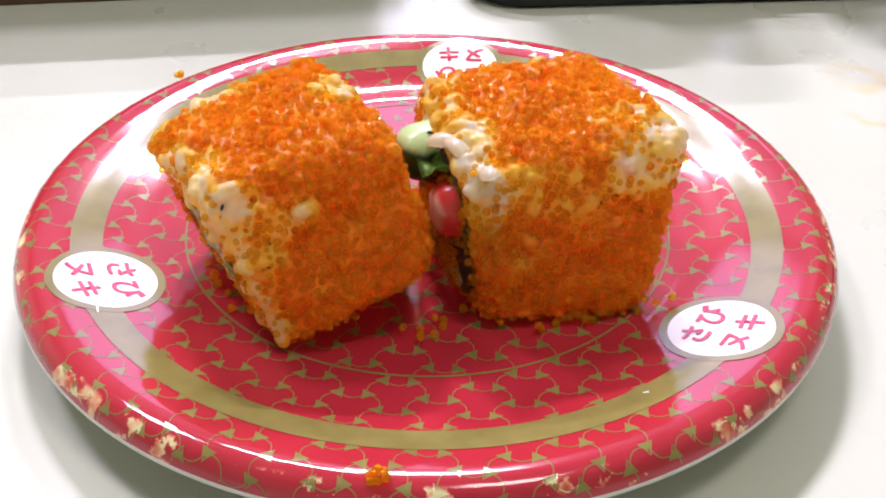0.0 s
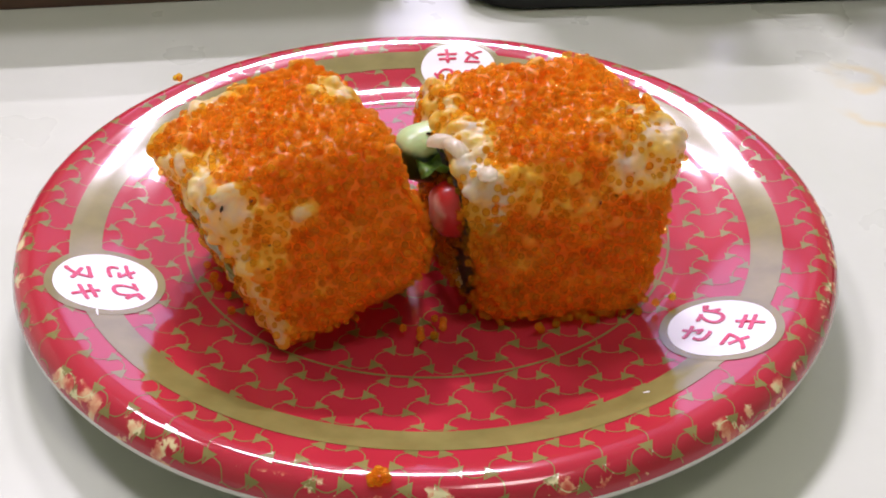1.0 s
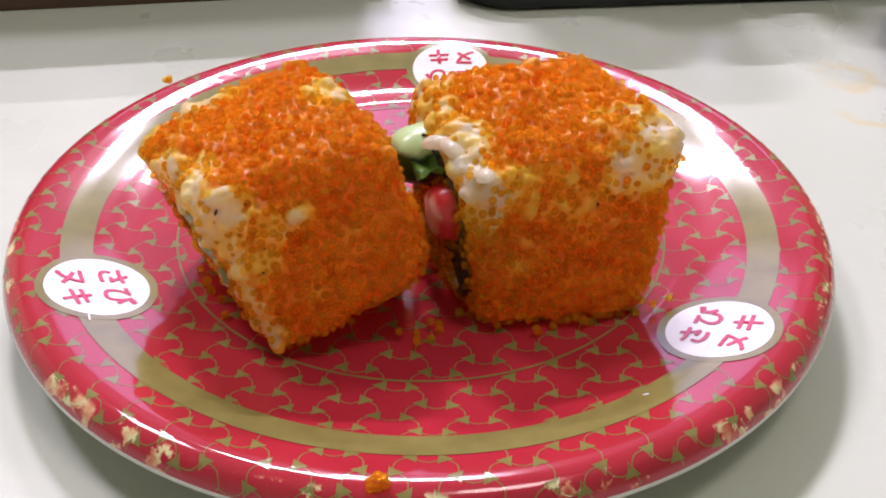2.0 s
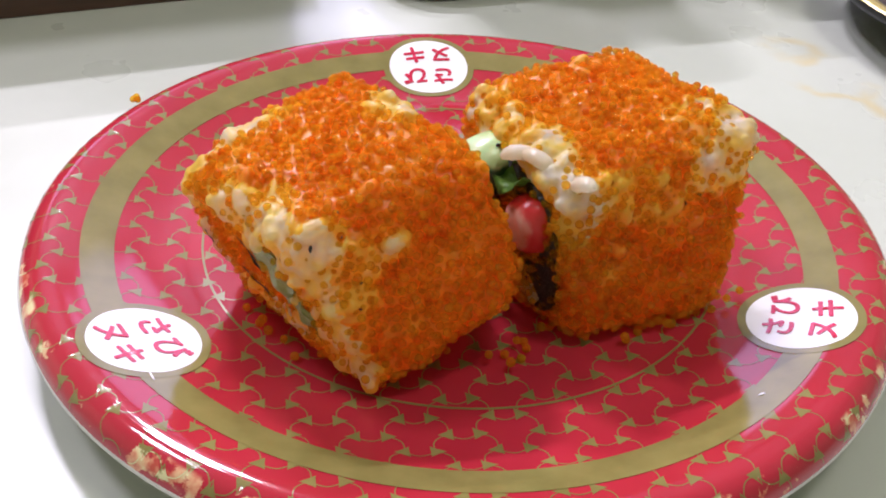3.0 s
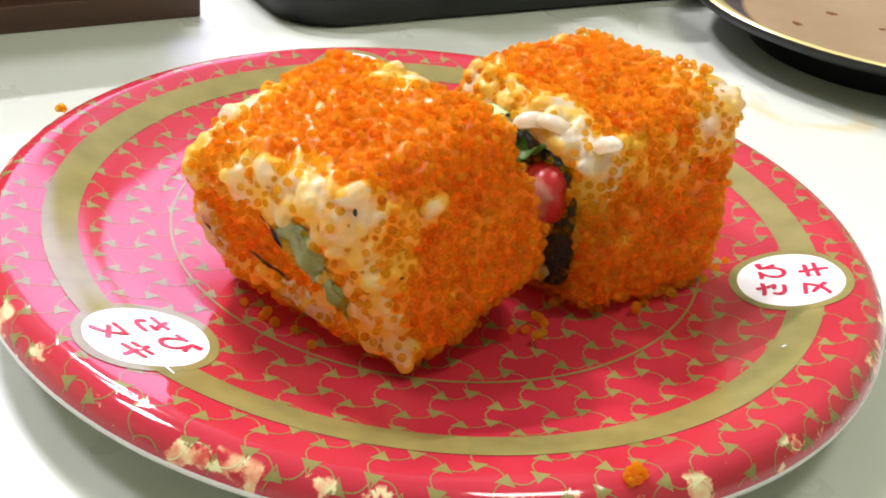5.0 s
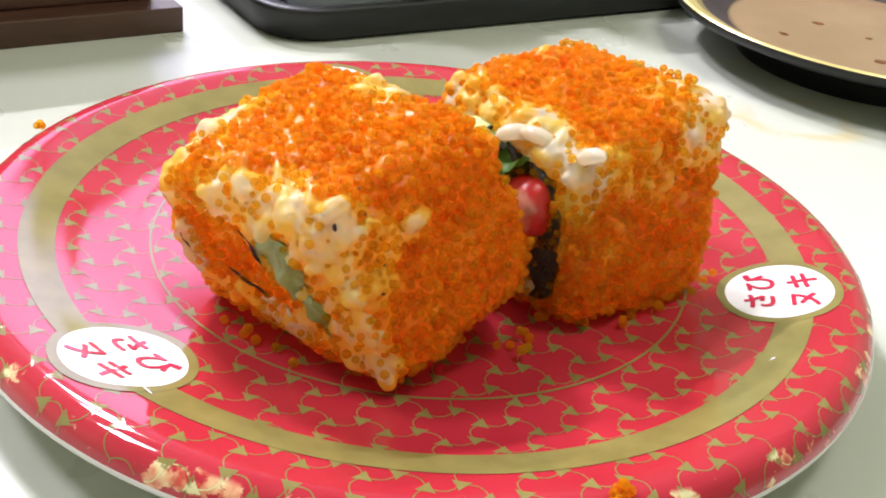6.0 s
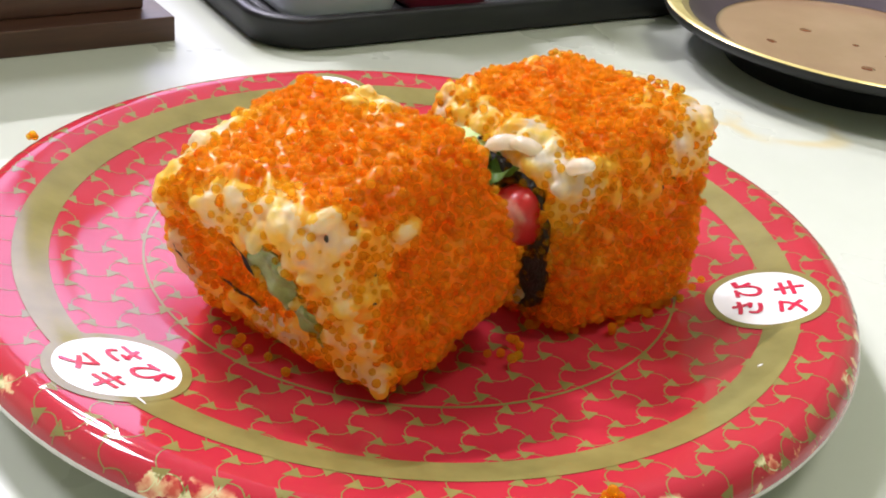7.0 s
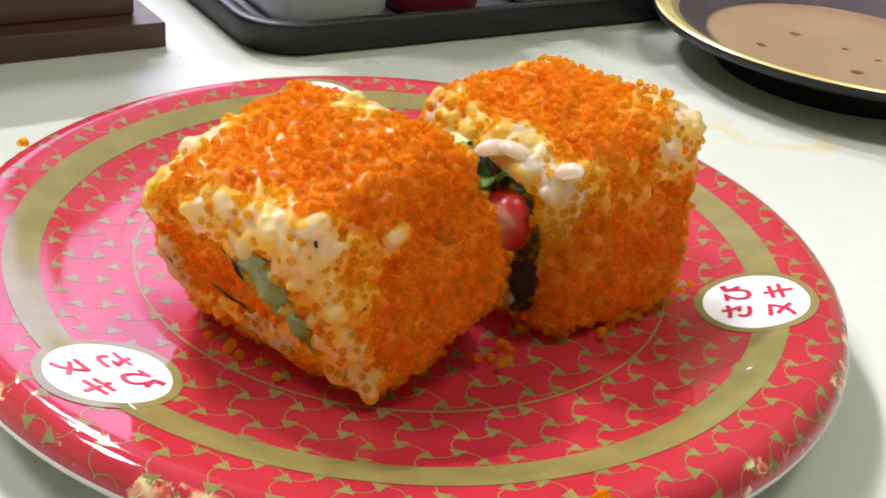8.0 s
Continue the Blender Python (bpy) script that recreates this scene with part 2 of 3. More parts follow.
def box(sx, sy, sz, bevel=0.0, at=(0, 0, 0), segments=2):
    bm = bmesh.new()
    bmesh.ops.create_cube(bm, size=1, matrix=Matrix.Translation(at) @ Matrix.Diagonal((sx, sy, sz, 1)))
    if bevel:
        bmesh.ops.bevel(bm, geom=bm.edges[:], offset=bevel, segments=segments, profile=0.5, affect="EDGES")
    return bm


def rounded_rect(sx, sy, r, n=8):
    pts = []
    for cx, cy, a0 in ((sx / 2 - r, sy / 2 - r, 0), (-sx / 2 + r, sy / 2 - r, 90), (-sx / 2 + r, -sy / 2 + r, 180), (sx / 2 - r, -sy / 2 + r, 270)):
        for i in range(n + 1):
            a = radians(a0 + 90 * i / n)
            pts.append((cx + r * math.cos(a), cy + r * math.sin(a)))
    return pts


def lofted(rings):
    """Skins closed rings of equal count, with caps at both ends."""
    bm = bmesh.new()
    rows = [[bm.verts.new(p) for p in ring] for ring in rings]
    for a, b in zip(rows, rows[1:]):
        for i in range(len(a)):
            j = (i + 1) % len(a)
            bm.faces.new((a[i], a[j], b[j], b[i]))
    bm.faces.new(rows[0][::-1])
    bm.faces.new(rows[-1])
    bmesh.ops.recalc_face_normals(bm, faces=bm.faces)
    return bm


# ---- the room ----
def slab(name, x0, y0, z0, x1, y1, z1, mat, label):
    ob = part(name, box(x1 - x0, y1 - y0, z1 - z0), mat, smooth=False)
    ob.location = ((x0 + x1) / 2, (y0 + y1) / 2, (z0 + z1) / 2)
    return tagged(ob, label, "room", kind="structure")


slab("floor", -2.6, -2.0, -0.85, 2.6, 3.0, -0.75, FLOOR, "brown tiled restaurant floor")
slab("ceiling", -2.6, -2.0, 2.00, 2.6, 3.0, 2.10, CEILING, "white painted flat ceiling")
slab("wall_south", -2.6, -2.1, -0.85, 2.6, -2.0, 2.10, WALL, "pale plain painted wall")
slab("wall_east", 2.6, -2.1, -0.85, 2.7, 3.1, 2.10, WALL, "pale plain painted wall")
slab("wall_west", -2.7, -2.1, -0.85, -2.6, 3.1, 2.10, WALL, "pale plain painted wall")
wall_north = tagged(new("wall_north"), "pale painted wall with a wide window", "room", kind="structure")
for x0, x1, z0, z1 in ((-2.6, 2.6, -0.85, 0.95), (-2.6, 2.6, 1.93, 2.10), (-2.6, -1.27, 0.95, 1.93), (0.97, 2.6, 0.95, 1.93)):
    part("wall_panel", box(x1 - x0, 0.10, z1 - z0, 0, ((x0 + x1) / 2, 3.05, (z0 + z1) / 2)), WALL, wall_north, smooth=False)
window_1 = tagged(new("window_1"), "wide window in a pale frame", "window", kind="structure")
for x0, x1, z0, z1 in ((-1.27, 0.97, 0.95, 0.98), (-1.27, 0.97, 1.90, 1.93), (-1.27, -1.24, 0.98, 1.90), (0.94, 0.97, 0.98, 1.90)):
    part("window_frame", box(x1 - x0, 0.06, z1 - z0, 0, ((x0 + x1) / 2, 3.04, (z0 + z1) / 2)), CEILING, window_1, smooth=False)

# ---- the table ----
table = tagged(new("table"), "cream laminate restaurant table top with faint stains", "table")
part("tabletop", box(1.3, 1.0, 0.03, 0.004, (0.05, 0.1, -0.015)), TABLE, table)
for lx, ly in ((-0.52, -0.32), (0.62, -0.32), (-0.52, 0.52), (0.62, 0.52)):
    part("leg", box(0.05, 0.05, 0.72, 0.003, (lx, ly, -0.39)), BLACK_PLASTIC, table)

# ---- the red plate ----
TOP = [(0.0, 0.0098), (0.020, 0.0098), (0.0445, 0.0098), (0.049, 0.0100), (0.053, 0.0104), (0.056, 0.0110), (0.0585, 0.0117), (0.061, 0.0124), (0.0635, 0.0132),
       (0.0656, 0.0138), (0.0675, 0.0142), (0.0690, 0.0145), (0.0704, 0.0147), (0.0718, 0.0147), (0.0732, 0.0142), (0.0743, 0.0133), (0.0750, 0.0122), (0.0753, 0.0110)]
BACK = [(0.0755, 0.0107), (0.0754, 0.0102), (0.0748, 0.0099), (0.0738, 0.0103), (0.0725, 0.0112), (0.0700, 0.0117), (0.0640, 0.0108), (0.0520, 0.0080), (0.0430, 0.0060),
        (0.0410, 0.0040), (0.0408, 0.0002), (0.0400, 0.0), (0.0385, 0.0002), (0.0380, 0.0050), (0.0, 0.0055)]


def smooth_profile(pairs, per=4):
    """Catmull-Rom through the pairs."""
    out = []
    for i in range(len(pairs) - 1):
        p0, p1, p2, p3 = (Vector(pairs[max(0, min(len(pairs) - 1, i + k))]) for k in (-1, 0, 1, 2))
        for s in range(per):
            t = s / per
            out.append(tuple(0.5 * (2 * p1 + (p2 - p0) * t + (2 * p0 - 5 * p1 + 4 * p2 - p3) * t * t + (3 * p1 - p0 - 3 * p2 + p3) * t ** 3)))
    return out + [tuple(pairs[-1])]


TOP_FINE = smooth_profile(TOP)
LENGTHS = [0.0]
for p, q in zip(TOP_FINE, TOP_FINE[1:]):
    LENGTHS.append(LENGTHS[-1] + math.hypot(q[0] - p[0], q[1] - p[1]))


def on_plate(x, y, lift):
    """The point of the glazed face that lies that far along the face from the middle, lifted off it."""
    s = math.hypot(x, y)
    k = min(max(int(np.searchsorted(LENGTHS, s)), 1), len(LENGTHS) - 1)
    f = min((s - LENGTHS[k - 1]) / max(LENGTHS[k] - LENGTHS[k - 1], 1e-9), 1.0)
    (r0, z0), (r1, z1) = TOP_FINE[k - 1], TOP_FINE[k]
    d = math.hypot(r1 - r0, z1 - z0)
    r, z = r0 + (r1 - r0) * f - (z1 - z0) / d * lift, z0 + (z1 - z0) * f + (r1 - r0) / d * lift
    return (x / s * r, y / s * r, z) if s > 1e-9 else (0, 0, z0 + lift)


def along(r):
    """Distance along the glazed face at the radius r."""
    return float(np.interp(r, [p[0] for p in TOP_FINE[:-8]], LENGTHS[:-8]))


FACE_END = LENGTHS[-1] - 0.0003
STEP_A, PHASE_X, PHASE_Y, TURN_A = 0.0077, -0.0002, -0.0584, radians(-0.5)


def ribbon(bm, pts, width, lift):
    last = None
    for i, (x, y) in enumerate(pts):
        (x0, y0), (x1, y1) = pts[max(i - 1, 0)], pts[min(i + 1, len(pts) - 1)]
        d = math.hypot(x1 - x0, y1 - y0)
        nx, ny = -(y1 - y0) / d * width / 2, (x1 - x0) / d * width / 2
        pair = bm.verts.new(on_plate(x + nx, y + ny, lift)), bm.verts.new(on_plate(x - nx, y - ny, lift))
        if last:
            bm.faces.new((last[0], last[1], pair[1], pair[0]))
        last = pair


def interlock_print():
    """Gold outlines of interlocking three-armed pieces, with small triangles where three meet."""
    bm = bmesh.new()
    a = STEP_A

    def turned(x, y):
        c, s = math.cos(TURN_A), math.sin(TURN_A)
        return PHASE_X + x * c - y * s, PHASE_Y + x * s + y * c
    inside = lambda x, y: math.hypot(x, y) < FACE_END
    for i in range(-14, 15):
        for j in range(-4, 24):
            cx, cy = i * a * math.sqrt(3) / 2, (j + (i % 2) / 2) * a
            mx, my = turned(cx, cy)
            if math.hypot(mx, my) > FACE_END + a:
                continue
            for k in range(3):
                th = radians(90 + 120 * k)
                ex, ey = math.cos(th), math.sin(th)
                # a hollow side of the piece, from meeting point to meeting point
                pts = []
                for n in range(11):
                    u = -0.2887 + 0.5774 * n / 10
                    h = 0.355 + (0.5 - 0.355) * (abs(u) / 0.2887) ** 1.8
                    pts.append(turned(cx + a * (h * ex - u * ey), cy + a * (h * ey + u * ex)))
                run = []
                for p in pts + [(9, 9)]:
                    if inside(*p):
                        run.append(p)
                    else:
                        if len(run) > 1:
                            ribbon(bm, run, 0.00018, 0.00004)
                        run = []
            for side, spin in ((1, 0), (-1, 60)):
                tx, ty = cx + side * 0.2887 * a, cy - 0.5 * a
                corners = [turned(tx + 0.196 * a * math.cos(radians(spin + 120 * n)), ty + 0.196 * a * math.sin(radians(spin + 120 * n))) for n in range(3)]
                if all(inside(*p) for p in corners):
                    ring = []
                    for n in range(3):
                        p, q = corners[n], corners[(n + 1) % 3]
                        for s in range(4):
                            f = s / 4
                            bow = 0.07 * 4 * f * (1 - f)
                            gx, gy = turned(tx, ty)
                            x, y = p[0] + (q[0] - p[0]) * f, p[1] + (q[1] - p[1]) * f
                            ring.append((x + (gx - x) * bow, y + (gy - y) * bow))
                    mid = bm.verts.new(on_plate(*turned(tx, ty), 0.00004))
                    vs = [bm.verts.new(on_plate(*p, 0.00004)) for p in ring]
                    for n in range(len(vs)):
                        bm.faces.new((mid, vs[n], vs[(n + 1) % len(vs)]))
    bmesh.ops.recalc_face_normals(bm, faces=bm.faces)
    return bm


def face_ring(r0, r1, lift, steps=180, rows=4):
    bm = bmesh.new()
    grid = []
    for k in range(rows + 1):
        s = along(r0) + (along(r1) - along(r0)) * k / rows
        grid.append([bm.verts.new(on_plate(s * math.cos(2 * math.pi * i / steps), s * math.sin(2 * math.pi * i / steps), lift)) for i in range(steps)])
    for p, q in zip(grid, grid[1:]):
        for i in range(steps):
            j = (i + 1) % steps
            bm.faces.new((p[i], q[i], q[j], p[j]))
    return bm


def face_disc(cx, cy, r0, r1, lift, steps=64, rows=6):
    """A disc or ring printed on the glazed face round a point of it."""
    bm = bmesh.new()
    grid = []
    for k in range(rows + 1):
        r = r0 + (r1 - r0) * k / rows
        grid.append([bm.verts.new(on_plate(cx + r * math.cos(2 * math.pi * i / steps), cy + r * math.sin(2 * math.pi * i / steps), lift)) for i in range(steps)])
    for p, q in zip(grid, grid[1:]):
        for i in range(steps):
            j = (i + 1) % steps
            bm.faces.new((p[i], q[i], q[j], p[j]))
    return bm


def lettering(text, size, cx, cy, up, lift):
    """Built-in font, laid on the glazed face with its upper side towards the direction up."""
    curve = bpy.data.curves.new("lettering", "FONT")
    curve.space_character = 1.16
    curve.body, curve.size, curve.align_x, curve.align_y, curve.space_line = text, size, "CENTER", "CENTER", 1.24
    holder = new("lettering", curve)
    bpy.context.view_layer.update()
    me = bpy.data.meshes.new_from_object(holder.evaluated_get(bpy.context.evaluated_depsgraph_get()))
    bpy.data.objects.remove(holder)
    bpy.data.curves.remove(curve)
    bm = bmesh.new()
    ux, uy = math.cos(up), math.sin(up)
    # close copies thicken the thin strokes to a brush's width
    for k, (dx, dy) in enumerate(((0, 0), (1, 0), (-1, 0), (0, 1), (0, -1), (0.7, 0.7), (-0.7, -0.7))):
        first = len(bm.verts)
        bm.from_mesh(me)
        bm.verts.ensure_lookup_table()
        for v in bm.verts[first:]:
            x, y = v.co.x + dx * 0.00017, v.co.y + dy * 0.00017
            v.co = on_plate(cx + y * ux + x * uy, cy + y * uy - x * ux, lift + k * 0.000012)
    bpy.data.meshes.remove(me)
    return bm


plate = tagged(new("sushi_plate"), "red and gold patterned round sushi plate with chipped rim", "plate")
part("plate_face", lathe(TOP_FINE, 192), LACQUER, plate)
part("plate_back", lathe([TOP_FINE[-1]] + BACK, 128), PLATE_BACK, plate, "pale underside and foot ring")
part("interlock_print", interlock_print(), GOLD, plate, "gold interlocking outline print")
part("gold_band", face_ring(0.0600, 0.0654, 0.00009), GOLD, plate, "wide gold band")
part("gold_line", face_ring(0.0453, 0.0457, 0.00009, rows=1), GOLD, plate, "thin gold ring line")
LABEL_R, LABEL_A = along(0.0603), 208.6
for n in range(3):
    a = radians(LABEL_A + 120 * n)
    cx, cy = LABEL_R * math.cos(a), LABEL_R * math.sin(a)
    badge = part("badge", face_disc(cx, cy, 0.0, 0.0087, 0.00016), LABEL_WHITE, plate, "white round badge with crimson characters")
    part("badge_border", face_disc(cx, cy, 0.0085, 0.0101, 0.00013, rows=2), GOLD, badge, "olive gold border")
    part("lettering", lettering("さび\nヌキ", 0.0056, cx * 1.012, cy * 1.012, a + math.pi, 0.00021), INK, badge, "crimson Japanese characters")


def nick_or_glint(x, y, length, width, turn):
    """A nick in the print that shows the pale ground; also draws a scratch's painted glint."""
    bm = bmesh.new()
    c, n = math.cos(turn), math.sin(turn)
    ring = []
    for i in range(10):
        a = 2 * math.pi * i / 10
        u, v = length / 2 * math.cos(a), width / 2 * math.sin(a) * (1 + 0.5 * math.cos(a))
        ring.append(bm.verts.new(on_plate(along(math.hypot(x, y)) * x / math.hypot(x, y) + u * c - v * n, along(math.hypot(x, y)) * y / math.hypot(x, y) + u * n + v * c, 0.00024)))
    bm.faces.new(ring)
    bmesh.ops.recalc_face_normals(bm, faces=bm.faces)
    return bm


part("nick", nick_or_glint(0.0381, -0.0489, 0.0012, 0.0004, 0.2), LABEL_WHITE, plate, "small pale nick in the print")
# fine scratch; the white is its glancing highlight put into the colour
part("nick", nick_or_glint(-0.0512, -0.0379, 0.0034, 0.0003, -1.18), LABEL_WHITE, plate, "scratch beside a badge with its glint painted white")


# ---- the sushi rolls ----
def capsule(bm, m, length, radius, bend, seg=8):
    """A rice grain: a bent, blunt-ended bean."""
    rows = []
    cuts = (-1.0, -0.86, -0.5, 0.0, 0.5, 0.86, 1.0)
    for c in cuts:
        r = radius * math.sqrt(max(1 - c ** 4, 0.02))
        x, z = c * length / 2, bend * (1 - c * c)
        rows.append([bm.verts.new(m @ Vector((x, r * math.cos(2 * math.pi * k / seg), z + 0.85 * r * math.sin(2 * math.pi * k / seg)))) for k in range(seg)])
    for p, q in zip(rows, rows[1:]):
        for k in range(seg):
            bm.faces.new((p[k], p[(k + 1) % seg], q[(k + 1) % seg], q[k]))
    bm.faces.new(rows[0][::-1])
    bm.faces.new(rows[-1])


class Block:
    """A soft-edged block spanned between eight corners: bottom and top, each front-left, front-right, back-right, back-left."""

    def __init__(self, bottom, top, hardness, lumps, seed, dome):
        self.c = [[Vector(p) for p in bottom], [Vector(p) for p in top]]
        self.dome = dome
        self.n, self.lumps, self.seed = hardness, lumps, seed

    def inner(self, u, v, w):
        a, b, c = (u + 1) / 2, (v + 1) / 2, (w + 1) / 2
        low, high = ((q[0] * (1 - a) + q[1] * a) * (1 - b) + (q[3] * (1 - a) + q[2] * a) * b for q in self.c)
        crown = self.dome * min(max(c - 0.5, 0), 0.6) * max(0, 1 - u * u) * max(0, 1 - v * v)
        return low * (1 - c) + high * c + Vector((0, 0, crown))

    def cube(self, d):
        k = (abs(d.x) ** self.n + abs(d.y) ** self.n + abs(d.z) ** self.n) ** (1 / self.n)
        return d / k * 1.02

    def at(self, d):
        q = self.cube(d)
        p = self.inner(*q)
        out = (self.inner(*(q * 1.05)) - p).normalized()
        cell = noise.voronoi(Vector((p.x, p.y + 0.3 * p.z, p.z)) * 330 + Vector((self.seed, 0, 0)))[0][0]
        lump = noise.noise(p * 160 + Vector((self.seed, 0, 0))) * 0.7 + (0.5 - cell) * 0.9
        return p + out * lump * self.lumps

    def normal(self, d):
        t1 = d.orthogonal().normalized()
        t2 = d.cross(t1)
        e = 0.02
        a, b, c = self.at(d), self.at((d + t1 * e).normalized()), self.at((d + t2 * e).normalized())
        n = (b - a).cross(c - a)
        return n.normalized() if n.length > 0 else d

    def skin(self):
        bm = bmesh.new()
        bmesh.ops.create_icosphere(bm, subdivisions=6, radius=1)
        for v in bm.verts:
            v.co = self.at(v.co.normalized())
        return bm


def pressed_rice(block, rng, cover, closed, count):
    """Grains pressed into a block until they run together; the amount of roe that stuck is kept as a stain."""
    bm = block.skin()
    core = bmesh.new()
    bmesh.ops.create_icosphere(core, subdivisions=5, radius=1)
    finder = kdtree.KDTree(len(core.verts))
    held = []
    for v in core.verts:
        d = v.co.normalized()
        p = block.at(d)
        finder.insert(p, len(held))
        held.append(cover(p, block.cube(d)))
    finder.balance()
    core.free()
    grains(bm, block, rng, 6000, lambda p, q: 0.95 - cover(p, q) if closed(q) else 0.0, count)
    rough = bpy.data.meshes.new("rice_body")
    bm.to_mesh(rough)
    bm.free()
    holder = new("rice_body", rough)
    merge = holder.modifiers.new("merge", "REMESH")
    merge.mode, merge.voxel_size, merge.use_smooth_shade = "VOXEL", 0.00034, True
    melt = holder.modifiers.new("melt", "SMOOTH")
    melt.factor, melt.iterations = 0.5, 1
    bpy.context.view_layer.update()
    me = bpy.data.meshes.new_from_object(holder.evaluated_get(bpy.context.evaluated_depsgraph_get()))
    bpy.data.objects.remove(holder)
    bpy.data.meshes.remove(rough)
    me.attributes.new("stain", "FLOAT", "POINT").data.foreach_set("value", [held[finder.find(v.co)[1]] for v in me.vertices])
    me.materials.append(STAINED_RICE)
    return me


def ball_template():
    bm = bmesh.new()
    bmesh.ops.create_icosphere(bm, subdivisions=2, radius=1)
    co = np.array([v.co[:] for v in bm.verts])
    tri = np.array([[v.index for v in f.verts] for f in bm.faces])
    bm.free()
    return co, tri


BALL = ball_template()


def balls_mesh(name, centres, radii):
    """All eggs of one heap as one mesh."""
    co, tri = BALL
    centres, radii = np.array(centres), np.array(radii)
    verts = (co[None] * radii[:, None, None] + centres[:, None]).reshape(-1, 3)
    faces = (tri[None] + (np.arange(len(centres)) * len(co))[:, None, None]).reshape(-1, 3)
    me = bpy.data.meshes.new(name)
    me.vertices.add(len(verts))
    me.vertices.foreach_set("co", verts.ravel())
    me.loops.add(faces.size)
    me.loops.foreach_set("vertex_index", faces.ravel())
    me.polygons.add(len(faces))
    me.polygons.foreach_set("loop_start", np.arange(0, faces.size, 3))
    me.update(calc_edges=True)
    me.polygons.foreach_set("use_smooth", np.ones(len(faces), bool))
    me.materials.append(ROE)
    return me


def scatter(block, rng, tries, cover, spacing):
    """Eggs on a block: cover(place, direction on the block) gives how likely one sticks there."""
    cells, out, size = {}, [], []
    for _ in range(tries):
        # spread evenly over the faces of the block rather than over the ball
        q = Vector((rng.uniform(-1, 1), rng.uniform(-1, 1), rng.uniform(-1, 1)))
        k = rng.randrange(3)
        q[k] = 1.0 if q[k] > 0 else -1.0
        d = q.normalized()
        p = block.at(d)
        if rng.random() > cover(p, block.cube(d)):
            continue
        key = tuple(int(math.floor(c / spacing)) for c in p)
        near = False
        for i in (-1, 0, 1):
            for j in (-1, 0, 1):
                for l in (-1, 0, 1):
                    for o in cells.get((key[0] + i, key[1] + j, key[2] + l), ()):
                        if (o - p).length < spacing:
                            near = True
        if near:
            continue
        cells.setdefault(key, []).append(p)
        r = rng.uniform(0.00056, 0.00069)
        n = block.normal(d)
        out.append(p + n * r * (rng.uniform(-0.1, 0.7) if rng.random() < 0.88 else rng.uniform(0.6, 1.7)))
        size.append(r)
    return out, size


def grains(bm, block, rng, tries, bare, limit):
    done = 0
    for _ in range(tries):
        q = Vector((rng.uniform(-1, 1), rng.uniform(-1, 1), rng.uniform(-1, 1)))
        k = rng.randrange(3)
        q[k] = 1.0 if q[k] > 0 else -1.0
        d = q.normalized()
        p = block.at(d)
        if rng.random() > bare(p, block.cube(d)):
            continue
        n = block.normal(d)
        m = Matrix.Translation(p + n * rng.uniform(-0.0010, -0.0002)) @ n.to_track_quat("Z", "X").to_matrix().to_4x4() @ pose(0, 0, 0, rng.uniform(-12, 12), rng.uniform(-22, 22), rng.uniform(0, 360))
        capsule(bm, m, rng.uniform(0.0044, 0.0060), rng.uniform(0.0011, 0.0015), rng.uniform(0, 0.0005))
        done += 1
        if done >= limit:
            break


def patch(p, size, seed):
    return noise.noise(p * size + Vector((seed, seed * 2, 0)))


def food_stick(length, ry, rz, squareness, lumps, seed):
    """A bar of filling along x with rounded section."""
    bm = bmesh.new()
    bmesh.ops.create_icosphere(bm, subdivisions=4, radius=1)
    for v in bm.verts:
        d = v.co.normalized()
        k = (abs(d.x) ** 6 + abs(d.y) ** squareness + abs(d.z) ** squareness) ** (-1 / 5)
        p = Vector((d.x * k * length / 2, d.y * k * ry, d.z * k * rz))
        v.co = p + d * noise.noise(p * 400 + Vector((seed, 0, 0))) * lumps
    return bm


def leaf(length, width, seed):
    bm = bmesh.new()
    rows = []
    for i in range(13):
        u = i / 12
        w = width * (math.sin(math.pi * min(1, u * 0.8 + 0.12)) ** 0.6)
        row = []
        for j in range(9):
            v = j / 4 - 1
            edge = 1 + 0.25 * noise.noise(Vector((u * 9, v * 3, seed)))
            row.append(bm.verts.new((length * (u - 0.5), v * w * edge, 0.0009 * math.sin(u * 9 + v * 2) + 0.0014 * v * v)))
        rows.append(row)
    for p, q in zip(rows, rows[1:]):
        for j in range(8):
            bm.faces.new((p[j], q[j], q[j + 1], p[j + 1]))
    bmesh.ops.solidify(bm, geom=bm.faces[:], thickness=0.0005)
    return bm


